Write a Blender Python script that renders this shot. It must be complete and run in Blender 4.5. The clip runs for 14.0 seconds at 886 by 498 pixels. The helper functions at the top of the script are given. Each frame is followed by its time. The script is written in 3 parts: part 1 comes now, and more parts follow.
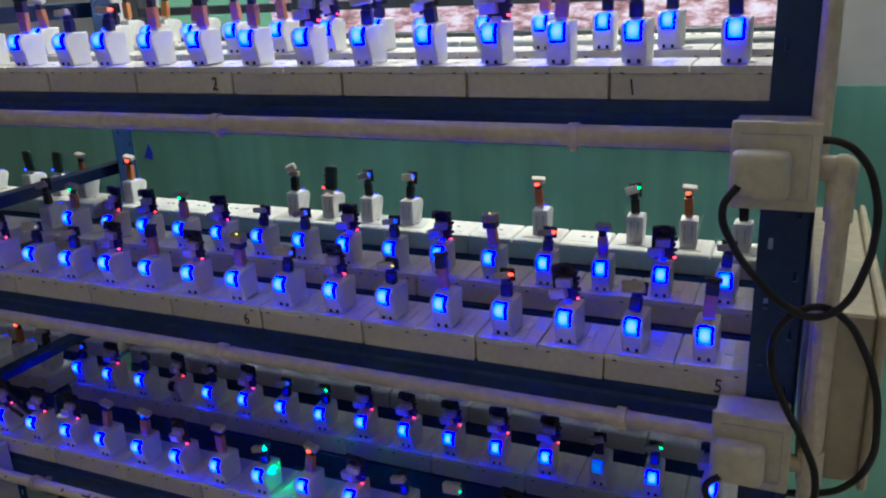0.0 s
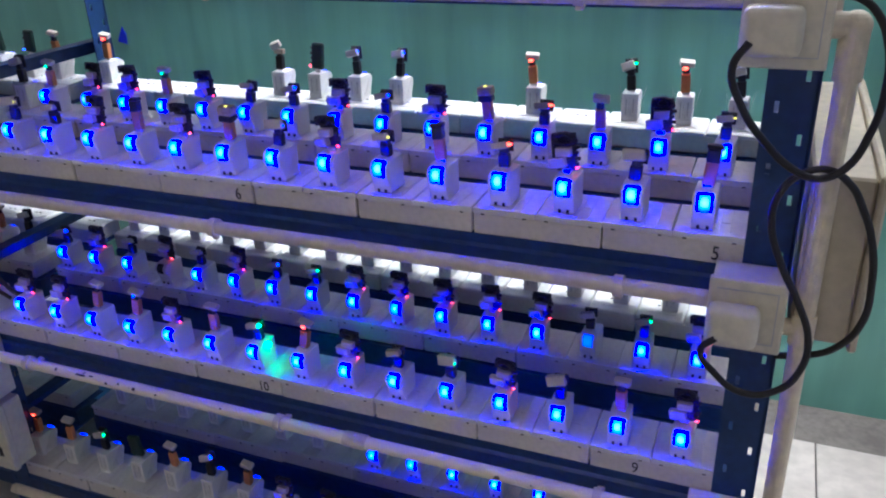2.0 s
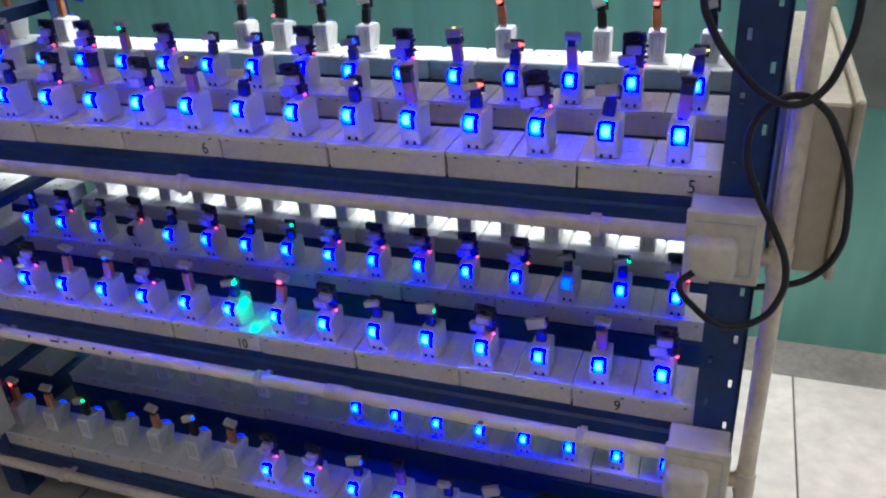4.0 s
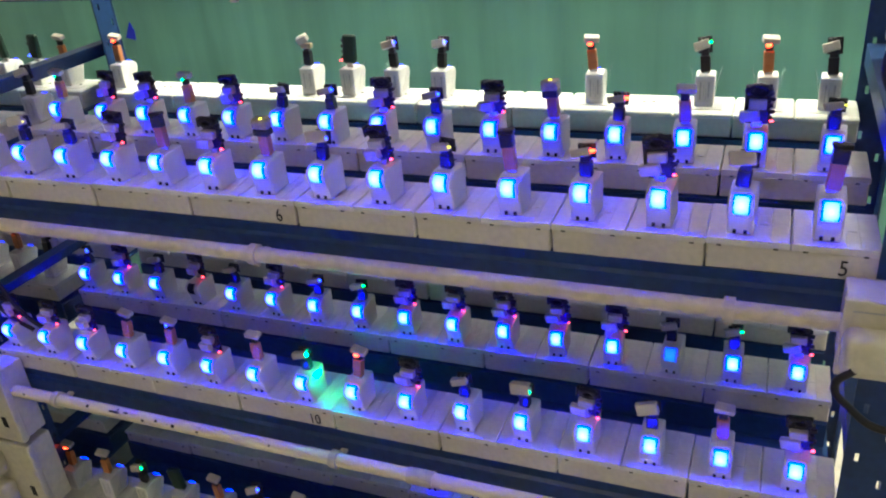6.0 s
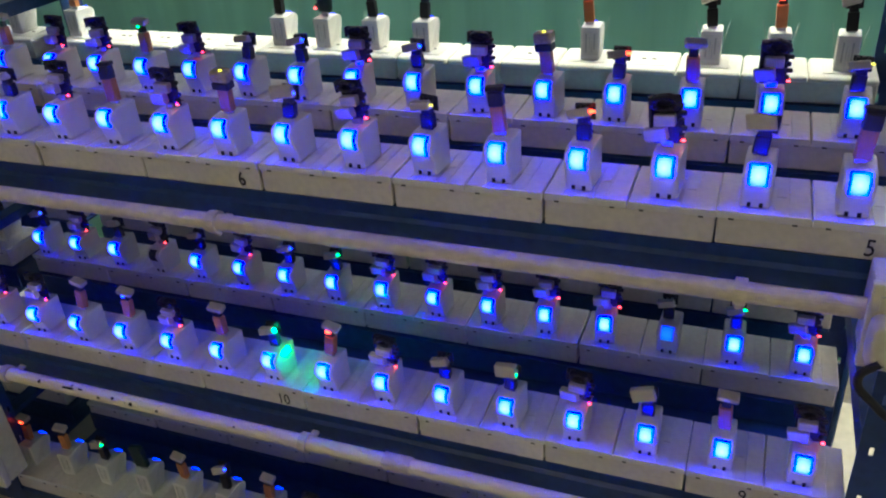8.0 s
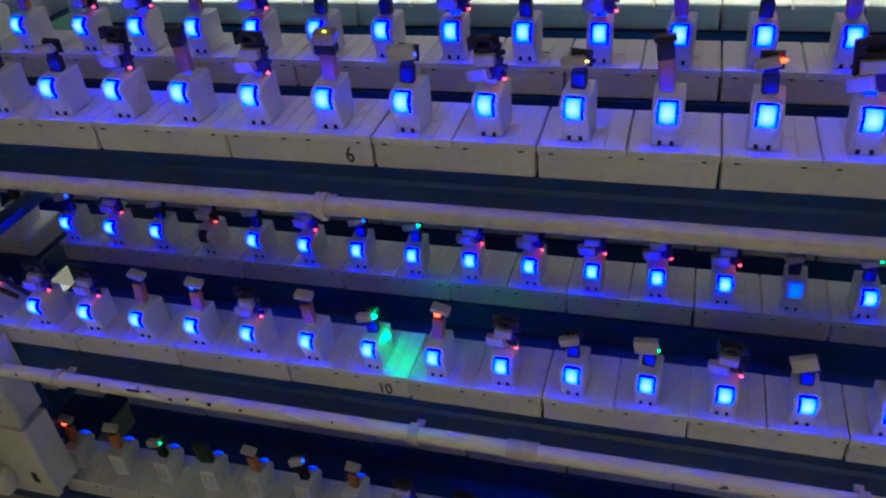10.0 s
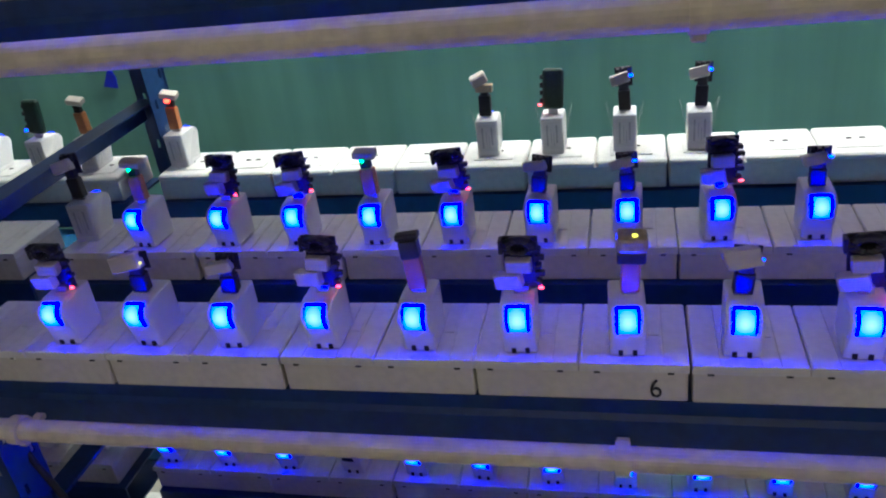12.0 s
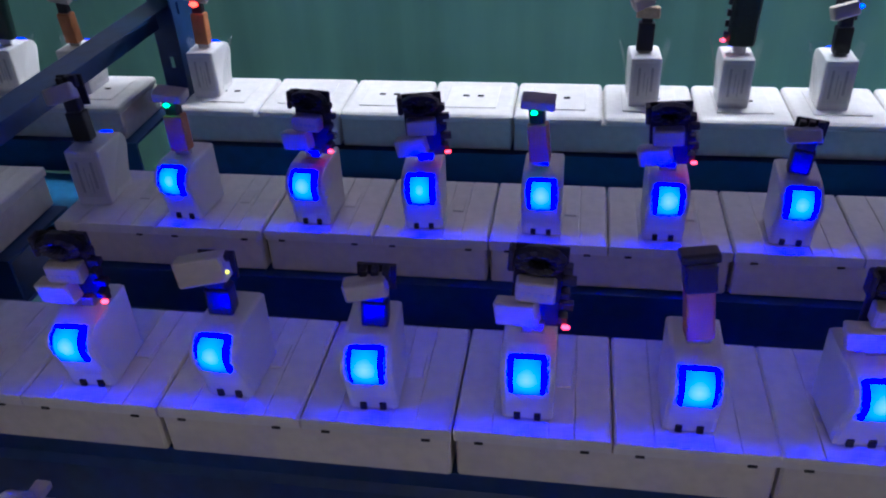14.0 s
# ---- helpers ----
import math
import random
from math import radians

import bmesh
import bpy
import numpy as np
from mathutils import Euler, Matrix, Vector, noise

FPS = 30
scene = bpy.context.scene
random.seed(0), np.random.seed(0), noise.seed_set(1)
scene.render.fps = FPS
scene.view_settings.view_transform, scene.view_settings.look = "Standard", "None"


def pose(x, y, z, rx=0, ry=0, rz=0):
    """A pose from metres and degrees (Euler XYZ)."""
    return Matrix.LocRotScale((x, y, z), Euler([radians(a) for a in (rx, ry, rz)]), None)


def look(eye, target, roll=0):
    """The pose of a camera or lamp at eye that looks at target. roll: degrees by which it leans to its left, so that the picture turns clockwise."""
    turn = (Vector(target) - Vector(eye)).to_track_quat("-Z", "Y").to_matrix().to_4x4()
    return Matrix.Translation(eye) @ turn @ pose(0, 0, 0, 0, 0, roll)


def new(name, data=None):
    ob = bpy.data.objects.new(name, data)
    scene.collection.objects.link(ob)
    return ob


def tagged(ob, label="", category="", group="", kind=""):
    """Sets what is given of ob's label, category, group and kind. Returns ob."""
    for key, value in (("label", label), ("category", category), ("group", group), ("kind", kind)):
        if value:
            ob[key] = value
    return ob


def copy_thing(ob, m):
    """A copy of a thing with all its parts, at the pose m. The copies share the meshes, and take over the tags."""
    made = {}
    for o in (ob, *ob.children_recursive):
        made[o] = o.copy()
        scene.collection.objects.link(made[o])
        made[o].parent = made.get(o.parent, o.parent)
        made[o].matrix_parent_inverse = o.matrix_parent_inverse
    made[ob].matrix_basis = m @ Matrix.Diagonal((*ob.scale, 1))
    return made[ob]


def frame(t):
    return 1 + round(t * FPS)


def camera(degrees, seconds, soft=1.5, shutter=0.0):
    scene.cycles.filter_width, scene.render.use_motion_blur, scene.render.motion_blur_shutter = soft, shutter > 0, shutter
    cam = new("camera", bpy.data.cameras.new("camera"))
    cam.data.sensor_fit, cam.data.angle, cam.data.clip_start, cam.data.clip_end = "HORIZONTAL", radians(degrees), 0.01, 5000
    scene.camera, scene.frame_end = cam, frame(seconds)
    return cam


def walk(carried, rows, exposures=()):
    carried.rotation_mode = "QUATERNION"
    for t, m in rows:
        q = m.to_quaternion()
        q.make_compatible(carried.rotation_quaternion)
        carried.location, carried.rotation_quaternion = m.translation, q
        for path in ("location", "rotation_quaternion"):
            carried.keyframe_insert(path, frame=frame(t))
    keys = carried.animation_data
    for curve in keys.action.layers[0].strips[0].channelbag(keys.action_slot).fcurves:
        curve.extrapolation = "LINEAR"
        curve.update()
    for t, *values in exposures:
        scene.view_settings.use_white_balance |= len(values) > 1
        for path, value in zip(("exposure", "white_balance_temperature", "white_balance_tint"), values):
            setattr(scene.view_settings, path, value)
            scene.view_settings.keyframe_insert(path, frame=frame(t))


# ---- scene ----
cam = camera(57.3, 14.0, soft=2.1)
PATH = [
    (0, (0.725, -0.931, 1.365), (-0.05, 0.802, 0.737), -2.7),
    (0.5, (0.724, -0.921, 1.355), (-0.016, 0.792, 0.635), -2.8),
    (1, (0.717, -0.93, 1.342), (-0.018, 0.765, 0.577), -2.8),
    (1.5, (0.704, -0.944, 1.331), (-0.01, 0.747, 0.537), -1.9),
    (2, (0.7, -0.946, 1.322), (0.003, 0.723, 0.47), -2.2),
    (2.5, (0.701, -0.954, 1.315), (0.061, 0.699, 0.389), -3.6),
    (2.7, (0.708, -0.954, 1.306), (0.082, 0.689, 0.352), -3.7),
    (4.8, (0.669, -0.912, 1.302), (0.018, 0.73, 0.363), -4.3),
    (5, (0.647, -0.902, 1.312), (-0.026, 0.75, 0.406), -4.0),
    (5.5, (0.595, -0.861, 1.326), (-0.108, 0.789, 0.44), -4.0),
    (6, (0.577, -0.835, 1.329), (-0.14, 0.792, 0.412), -5.5),
    (6.5, (0.596, -0.812, 1.324), (-0.274, 0.737, 0.405), -5.9),
    (7, (0.614, -0.777, 1.318), (-0.209, 0.785, 0.378), -6.4),
    (7.2, (0.615, -0.765, 1.312), (-0.174, 0.807, 0.362), -6.2),
    (9.3, (0.35, -0.735, 1.285), (-0.184, 0.804, 0.125), -3.9),
    (9.5, (0.338, -0.729, 1.285), (-0.184, 0.799, 0.104), -4.5),
    (10, (0.312, -0.707, 1.292), (-0.227, 0.842, 0.148), -6.1),
    (10.5, (0.246, -0.659, 1.315), (-0.375, 0.938, 0.284), -6.9),
    (11, (0.18, -0.611, 1.315), (-0.497, 1.006, 0.352), -6.5),
    (11.5, (0.078, -0.569, 1.317), (-0.55, 1.065, 0.35), -6.0),
    (12, (-0.046, -0.538, 1.309), (-0.498, 1.17, 0.374), -7.6),
    (12.5, (-0.122, -0.512, 1.302), (-0.473, 1.211, 0.35), -6.6),
    (13, (-0.185, -0.454, 1.284), (-0.555, 1.232, 0.273), -4.7),
    (13.5, (-0.247, -0.378, 1.271), (-0.599, 1.286, 0.219), -3.6),
    (14, (-0.292, -0.314, 1.238), (-0.595, 1.329, 0.138), -3.0),
]
EXPOSURES = [(0.0, -0.5, 5500, 11), (1.0, 0.35, 5300, 14), (2.5, 0.3, 5000, 27), (5.0, 0.55, 5900, 11), (5.5, 0.75, 6300, 8),
             (6.5, 0.65, 6250, 3), (7.0, 0.5, 6100, 4), (9.5, -0.05, 6000, 4), (10.5, -0.1, 5500, 2), (11.5, 0.0, 5400, 9), (12.5, 0.05, 5300, 20),
             (14.0, -0.4, 4900, 28)]
walk(cam, [(t, look(eye, target, roll)) for t, eye, target, roll in PATH], EXPOSURES)

# ---- world and light ----
world = bpy.data.worlds.new("world")
scene.world = world
world.use_nodes = True
sky = world.node_tree.nodes.new("ShaderNodeTexSky")
sky.sky_type, sky.sun_disc = "NISHITA", False
sky.sun_elevation, sky.sun_rotation = radians(40), radians(10)
world.node_tree.links.new(sky.outputs[0], world.node_tree.nodes["Background"].inputs[0])
world.node_tree.nodes["Background"].inputs[1].default_value = 0.08


def area_lamp(name, m, sx, sy, watts, colour):
    data = bpy.data.lights.new(name, "AREA")
    data.shape, data.size, data.size_y, data.energy, data.color = "RECTANGLE", sx, sy, watts, colour
    ob = new(name, data)
    ob.matrix_world = m
    return ob


# daylight in the upper half of the window, behind the rack
area_lamp("window_daylight", look((-0.2, 1.06, 1.80), (-0.2, 0.30, 0.62)), 1.96, 0.6, 3.6, (1.0, 0.99, 0.84))
# fluorescent tube high on the wall behind the rack
area_lamp("wall_tube_light", look((0.1, 0.93, 2.38), (0.1, 0.93, 0.0)), 2.0, 0.06, 53, (1.0, 0.97, 0.72))
# ceiling tube over the aisle
area_lamp("ceiling_tube_light", look((0.1, -1.5, 2.72), (0.1, -1.49, 0.0)), 1.2, 0.08, 4.9, (1.0, 0.80, 0.46))

# added narrow lamp that brightens the floor, before an unseen east wall opening
floor_fill = area_lamp("floor_fill_light", look((1.86, -0.05, 1.25), (1.25, 0.35, 0.0)), 1.0, 1.2, 2.6, (1.0, 0.82, 0.60))
floor_fill.data.spread = radians(55)

# ---- materials ----
def mat(name, colour, rough=0.5, metal=0.0, spot=0.12, scale=60.0, bump=0.0, coarse=6.0, emit=None, strength=0.0, alpha=1.0, vary=0.0, stretch=(1, 1, 1)):
    """A node material: colour with stains at two scales, fine relief."""
    m = bpy.data.materials.new(name)
    m.use_nodes = True
    nt = m.node_tree
    b = nt.nodes["Principled BSDF"]
    b.inputs["Roughness"].default_value, b.inputs["Metallic"].default_value = rough, metal
    co = nt.nodes.new("ShaderNodeTexCoord")
    fine = nt.nodes.new("ShaderNodeTexNoise")
    fine.inputs["Scale"].default_value, fine.inputs["Detail"].default_value = scale, 5
    big = nt.nodes.new("ShaderNodeTexNoise")
    big.inputs["Scale"].default_value, big.inputs["Detail"].default_value = coarse, 3
    mp = nt.nodes.new("ShaderNodeMapping")
    mp.inputs["Scale"].default_value = stretch
    nt.links.new(co.outputs["Object"], mp.inputs[0])
    nt.links.new(mp.outputs[0], fine.inputs["Vector"])
    nt.links.new(co.outputs["Object"], big.inputs["Vector"])
    mul = nt.nodes.new("ShaderNodeMath")
    mul.operation = "MULTIPLY"
    nt.links.new(fine.outputs["Fac"], mul.inputs[0])
    nt.links.new(big.outputs["Fac"], mul.inputs[1])
    ramp = nt.nodes.new("ShaderNodeValToRGB")
    ramp.color_ramp.elements[0].position, ramp.color_ramp.elements[1].position = 0.12, 0.38
    ramp.color_ramp.elements[0].color = (*[c * (1 - 2.2 * spot) if spot < 0.4 else c * 0.12 for c in colour], 1)
    ramp.color_ramp.elements[1].color = (*[min(1, c * (1 + 0.4 * spot)) for c in colour], 1)
    nt.links.new(mul.outputs[0], ramp.inputs[0])
    out = ramp.outputs[0]
    if vary:
        info = nt.nodes.new("ShaderNodeObjectInfo")
        hsv = nt.nodes.new("ShaderNodeHueSaturation")
        span = nt.nodes.new("ShaderNodeMapRange")
        span.inputs["To Min"].default_value, span.inputs["To Max"].default_value = 1 - vary, 1 + vary * 0.4
        nt.links.new(info.outputs["Random"], span.inputs["Value"])
        nt.links.new(span.outputs[0], hsv.inputs["Value"])
        nt.links.new(out, hsv.inputs["Color"])
        out = hsv.outputs[0]
    nt.links.new(out, b.inputs["Base Color"])
    if bump:
        bp = nt.nodes.new("ShaderNodeBump")
        bp.inputs["Strength"].default_value, bp.inputs["Distance"].default_value = bump, 0.002
        nt.links.new(fine.outputs["Fac"], bp.inputs["Height"])
        nt.links.new(bp.outputs[0], b.inputs["Normal"])
    if emit:
        b.inputs["Emission Color"].default_value, b.inputs["Emission Strength"].default_value = (*emit, 1), strength
    b.inputs["Alpha"].default_value = alpha
    return m


def screen_mat(name, edge, centre, strength):
    """A lit display, brightest in its middle."""
    m = bpy.data.materials.new(name)
    m.use_nodes = True
    nt = m.node_tree
    b = nt.nodes["Principled BSDF"]
    b.inputs["Base Color"].default_value, b.inputs["Roughness"].default_value = (0.02, 0.05, 0.12, 1), 0.25
    co = nt.nodes.new("ShaderNodeTexCoord")
    mp = nt.nodes.new("ShaderNodeMapping")
    mp.inputs["Location"].default_value = (0, 0.22, -1.99)
    mp.inputs["Scale"].default_value = (62, 40, 52)
    grad = nt.nodes.new("ShaderNodeTexGradient")
    grad.gradient_type = "SPHERICAL"
    ramp = nt.nodes.new("ShaderNodeValToRGB")
    ramp.color_ramp.elements[0].position, ramp.color_ramp.elements[1].position = 0.25, 0.95
    ramp.color_ramp.elements[0].color, ramp.color_ramp.elements[1].color = (*edge, 1), (*centre, 1)
    nt.links.new(co.outputs["Object"], mp.inputs[0])
    nt.links.new(mp.outputs[0], grad.inputs[0])
    nt.links.new(grad.outputs[1], ramp.inputs[0])
    nt.links.new(ramp.outputs[0], b.inputs["Emission Color"])
    b.inputs["Emission Strength"].default_value = strength
    return m


WHITE = mat("white_plastic", (0.80, 0.79, 0.77), 0.38, spot=0.03, scale=90, vary=0.08)
PANEL = mat("socket_plastic", (0.80, 0.78, 0.74), 0.34, spot=0.05, scale=140, coarse=14, vary=0.07, bump=0.05)
CREAM = mat("box_plastic", (0.74, 0.69, 0.60), 0.5, spot=0.06, scale=120, coarse=10, vary=0.06, bump=0.06)
PVC = mat("conduit_plastic", (0.76, 0.67, 0.48), 0.42, spot=0.10, scale=70, coarse=9)
CHIPPED = mat("scuffed_conduit_plastic", (0.77, 0.69, 0.48), 0.42, spot=0.45, scale=60, coarse=45)
CHIPPED.node_tree.nodes["Color Ramp"].color_ramp.elements[0].position = 0.105
CHIPPED.node_tree.nodes["Color Ramp"].color_ramp.elements[1].position = 0.125
SWITCH = mat("switch_plastic", (0.74, 0.69, 0.52), 0.36, spot=0.07, scale=80)
BLUE = mat("blue_steel_paint", (0.015, 0.055, 0.18), 0.42, spot=0.16, scale=70, bump=0.08)
RAIL = mat("lighter_blue_steel_paint", (0.05, 0.25, 0.52), 0.42, spot=0.16, scale=70, bump=0.08)
BLACK = mat("black_plastic", (0.012, 0.012, 0.014), 0.45, spot=0.15)
PCB = mat("black_board", (0.02, 0.02, 0.03), 0.5, spot=0.2, scale=300)
GREENPCB = mat("green_board", (0.012, 0.045, 0.03), 0.4, spot=0.2, scale=300)
ORANGE = mat("orange_wrap", (0.62, 0.24, 0.08), 0.5, spot=0.12, scale=90, vary=0.25)
STICKER = mat("white_sticker", (0.62, 0.56, 0.48), 0.6, spot=0.08, scale=120, vary=0.12)
METAL = mat("plug_metal", (0.6, 0.6, 0.6), 0.3, 1.0, spot=0.1)
GOLD = mat("amber_resin", (0.60, 0.48, 0.32), 0.2, 0.15, spot=0.2, scale=200)
DARK = mat("dark_slot", (0.01, 0.01, 0.012), 0.7, spot=0.1)
INK = mat("marker_ink", (0.012, 0.012, 0.02), 0.6, spot=0.1)
GREYINK = mat("grey_print", (0.50, 0.50, 0.51), 0.6, spot=0.1)
CABLE = mat("black_rubber", (0.015, 0.014, 0.013), 0.5, spot=0.15, scale=50)
STEEL = mat("cream_steel", (0.54, 0.48, 0.34), 0.45, spot=0.09, scale=60, bump=0.05)
WALLGREEN = mat("green_wall_paint", (0.19, 0.46, 0.36), 0.35, spot=0.13, scale=16, coarse=2.5, bump=0.12, stretch=(1, 1, 0.08))
WALLGREY = mat("pale_wall_paint", (0.62, 0.61, 0.60), 0.7, spot=0.06, scale=12, coarse=2, bump=0.1)
CEIL = mat("ceiling_paint", (0.7, 0.7, 0.68), 0.8, spot=0.05, scale=10)
GROUT = mat("grout", (0.18, 0.16, 0.14), 0.9, spot=0.15)
TILE = mat("floor_tile", (0.58, 0.53, 0.47), 0.35, spot=0.12, scale=24, coarse=4, vary=0.06)
FRAME = mat("dark_window_metal", (0.06, 0.07, 0.08), 0.45, 0.3, spot=0.1)
PAPER = mat("paper", (0.75, 0.74, 0.72), 0.7, spot=0.06)
BOARD = mat("grey_cardboard", (0.20, 0.21, 0.17), 0.8, spot=0.12, scale=20)
# flat blue that paints a display's reflection on the wall
BLUEGLINT = mat("blue_reflection_paint", (0.01, 0.03, 0.75), 0.5, spot=0.1)
SCREEN = screen_mat("blue_display", (0.001, 0.024, 1.0), (0.052, 0.080, 1.0), 14.0)
SCREEN_DIM = screen_mat("dim_blue_display", (0.0, 0.004, 1.0), (0.0, 0.03, 1.0), 7.0)
SCREEN_FAINT = screen_mat("faint_blue_display", (0.01, 0.10, 0.55), (0.02, 0.22, 0.85), 1.0)
SCREEN_OFF = mat("dark_display", (0.05, 0.06, 0.09), 0.2, spot=0.05)
RIM = mat("blue_display_rim", (0.01, 0.02, 0.2), 0.3, emit=(0.0, 0.0, 1.0), strength=265)
RIM_DIM = mat("dim_blue_display_rim", (0.01, 0.02, 0.2), 0.3, emit=(0.0, 0.0, 1.0), strength=3.0)
RED = mat("red_light", (0.3, 0.02, 0.02), 0.4, emit=(1.0, 0.03, 0.04), strength=12)
ORANGERED = mat("orange_red_light", (0.3, 0.03, 0.02), 0.4, emit=(1.0, 0.04, 0.012), strength=11)
GREEN = mat("green_light", (0.02, 0.3, 0.2), 0.4, emit=(0.002, 1.0, 0.12), strength=14)
BRIGHTGREEN = mat("bright_green_light", (0.02, 0.3, 0.2), 0.4, emit=(0.0, 1.0, 0.20), strength=380)
BLUELED = mat("small_blue_light", (0.02, 0.05, 0.4), 0.4, emit=(0.006, 0.02, 1.0), strength=30)
YELLOW = mat("yellow_light", (0.3, 0.3, 0.02), 0.4, emit=(0.8, 0.75, 0.05), strength=3)

film = bpy.data.materials.new("clear_film")
film.use_nodes = True
fb = film.node_tree.nodes["Principled BSDF"]
fb.inputs["Base Color"].default_value, fb.inputs["Roughness"].default_value, fb.inputs["Alpha"].default_value = (0.9, 0.92, 0.95, 1), 0.2, 0.10
GLASS = bpy.data.materials.new("window_glass")
GLASS.use_nodes = True
gb = GLASS.node_tree.nodes["Principled BSDF"]
gb.inputs["Transmission Weight"].default_value, gb.inputs["Roughness"].default_value, gb.inputs["IOR"].default_value = 1.0, 0.02, 1.1

# backdrop noise that emits, so the outdoor brightness sits in its colour
OUTSIDE = bpy.data.materials.new("glowing_distance")
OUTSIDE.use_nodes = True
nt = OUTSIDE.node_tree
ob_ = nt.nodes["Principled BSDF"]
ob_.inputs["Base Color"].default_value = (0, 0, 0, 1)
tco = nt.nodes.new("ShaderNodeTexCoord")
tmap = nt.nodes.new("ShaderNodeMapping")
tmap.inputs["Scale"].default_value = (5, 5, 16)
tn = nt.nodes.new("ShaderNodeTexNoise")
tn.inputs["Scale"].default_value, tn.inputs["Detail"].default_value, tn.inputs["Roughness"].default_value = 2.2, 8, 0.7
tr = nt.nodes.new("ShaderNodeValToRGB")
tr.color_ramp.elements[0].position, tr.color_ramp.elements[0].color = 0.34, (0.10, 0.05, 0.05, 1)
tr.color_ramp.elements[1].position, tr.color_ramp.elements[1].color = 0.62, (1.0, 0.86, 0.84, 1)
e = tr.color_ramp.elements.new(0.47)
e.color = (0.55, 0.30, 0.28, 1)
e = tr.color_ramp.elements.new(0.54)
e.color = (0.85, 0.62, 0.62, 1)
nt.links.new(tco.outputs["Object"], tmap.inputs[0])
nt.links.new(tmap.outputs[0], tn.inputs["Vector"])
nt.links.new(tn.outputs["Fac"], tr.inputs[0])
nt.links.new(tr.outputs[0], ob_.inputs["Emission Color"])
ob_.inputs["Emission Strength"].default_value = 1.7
# plain emitting colours for the bright white and green areas outside
BRIGHT = mat("white_backdrop_glow", (0.5, 0.5, 0.5), 0.7, emit=(1, 0.98, 0.95), strength=1.5)
GREENGLOW = mat("green_backdrop_glow", (0.1, 0.2, 0.1), 0.8, spot=0.3, scale=12, emit=(0.35, 0.75, 0.42), strength=0.8)


# ---- mesh helpers ----
def cuboid(bm, x0, y0, z0, x1, y1, z1, bevel=0.0, seg=1):
    vs = [bm.verts.new((x, y, z)) for z in (z0, z1) for x, y in ((x0, y0), (x1, y0), (x1, y1), (x0, y1))]
    fs = [bm.faces.new([vs[i] for i in q]) for q in ((3, 2, 1, 0), (4, 5, 6, 7), (0, 1, 5, 4), (1, 2, 6, 5), (2, 3, 7, 6), (3, 0, 4, 7))]
    if bevel:
        es = list({e for f in fs for e in f.edges})
        bmesh.ops.bevel(bm, geom=es, offset=bevel, segments=seg, affect="EDGES", profile=0.6)
    return vs


def block(x0, y0, z0, x1, y1, z1, bevel=0.0, seg=1):
    bm = bmesh.new()
    cuboid(bm, x0, y0, z0, x1, y1, z1, bevel, seg)
    return bm


def rod(bm, a, b, r, n=16, r2=None):
    a, b = Vector(a), Vector(b)
    q = (b - a).to_track_quat("Z", "Y").to_matrix().to_4x4()
    bmesh.ops.create_cone(bm, cap_ends=True, segments=n, radius1=r, radius2=r if r2 is None else r2, depth=(b - a).length, matrix=Matrix.Translation((a + b) / 2) @ q)


def extrude_profile(bm, pts, axis, a, b):
    """A closed outline swept along x (outline in y, z)."""
    lo = [bm.verts.new((a, p[0], p[1])) for p in pts]
    hi = [bm.verts.new((b, p[0], p[1])) for p in pts]
    n = len(pts)
    for i in range(n):
        bm.faces.new((lo[i], lo[(i + 1) % n], hi[(i + 1) % n], hi[i]))
    bm.faces.new(lo[::-1])
    bm.faces.new(hi)
    bmesh.ops.recalc_face_normals(bm, faces=bm.faces)


def mesh_of(name, bm, material, smooth=False):
    me = bpy.data.meshes.new(name)
    bm.to_mesh(me)
    bm.free()
    me.materials.append(material)
    if smooth:
        for p in me.polygons:
            p.use_smooth = True
    return me


def part(name, bm, material, parent, label="", smooth=False):
    ob = new(name, mesh_of(name, bm, material, smooth))
    ob.parent = parent
    if label:
        tagged(ob, label)
    return ob


def thing(name, m, label, category, group="", kind=""):
    ob = new(name)
    ob.matrix_world = m
    return tagged(ob, label, category, group, kind)


def structure(name, bm, material, label, category, smooth=False):
    return tagged(new(name, mesh_of(name, bm, material, smooth)), label, category, "", "structure")


def tube(name, pts, r, material, parent=None, label=""):
    cu = bpy.data.curves.new(name, "CURVE")
    cu.dimensions, cu.bevel_depth, cu.bevel_resolution, cu.resolution_u = "3D", r, 4, 8
    sp = cu.splines.new("BEZIER")
    sp.bezier_points.add(len(pts) - 1)
    for bp, p in zip(sp.bezier_points, pts):
        bp.co, bp.handle_left_type, bp.handle_right_type = p, "AUTO", "AUTO"
    cu.materials.append(material)
    ob = new(name, cu)
    if parent:
        ob.parent = parent
    if label:
        tagged(ob, label)
    return ob


# ---- plan ----
PITCH = 0.0875                       # one socket panel
HALF = 8 * PITCH                     # half a bay
LEVEL = {1: 1.227, 2: 0.870, 3: 0.518, 4: 0.162}   # underside of the socket boxes
ROWY = {"front": 0.0, "middle": 0.190, "back": 0.408}
SHIFT = {(2, "middle"): (-0.004, 0.004), (3, "middle"): (0.013, 0.005), (3, "back"): (-0.024, 0.008), (2, "back"): (0.006, 0.002), (4, "middle"): (0.013, 0.006)}   # rows that sit off their line
TOP = 0.038                          # panel face over the box's underside
DEEP = 0.088
WALLY = 1.04
BAYS = [(-HALF, 8), (-HALF - 0.062 - 4 * 2 * PITCH, 4)]


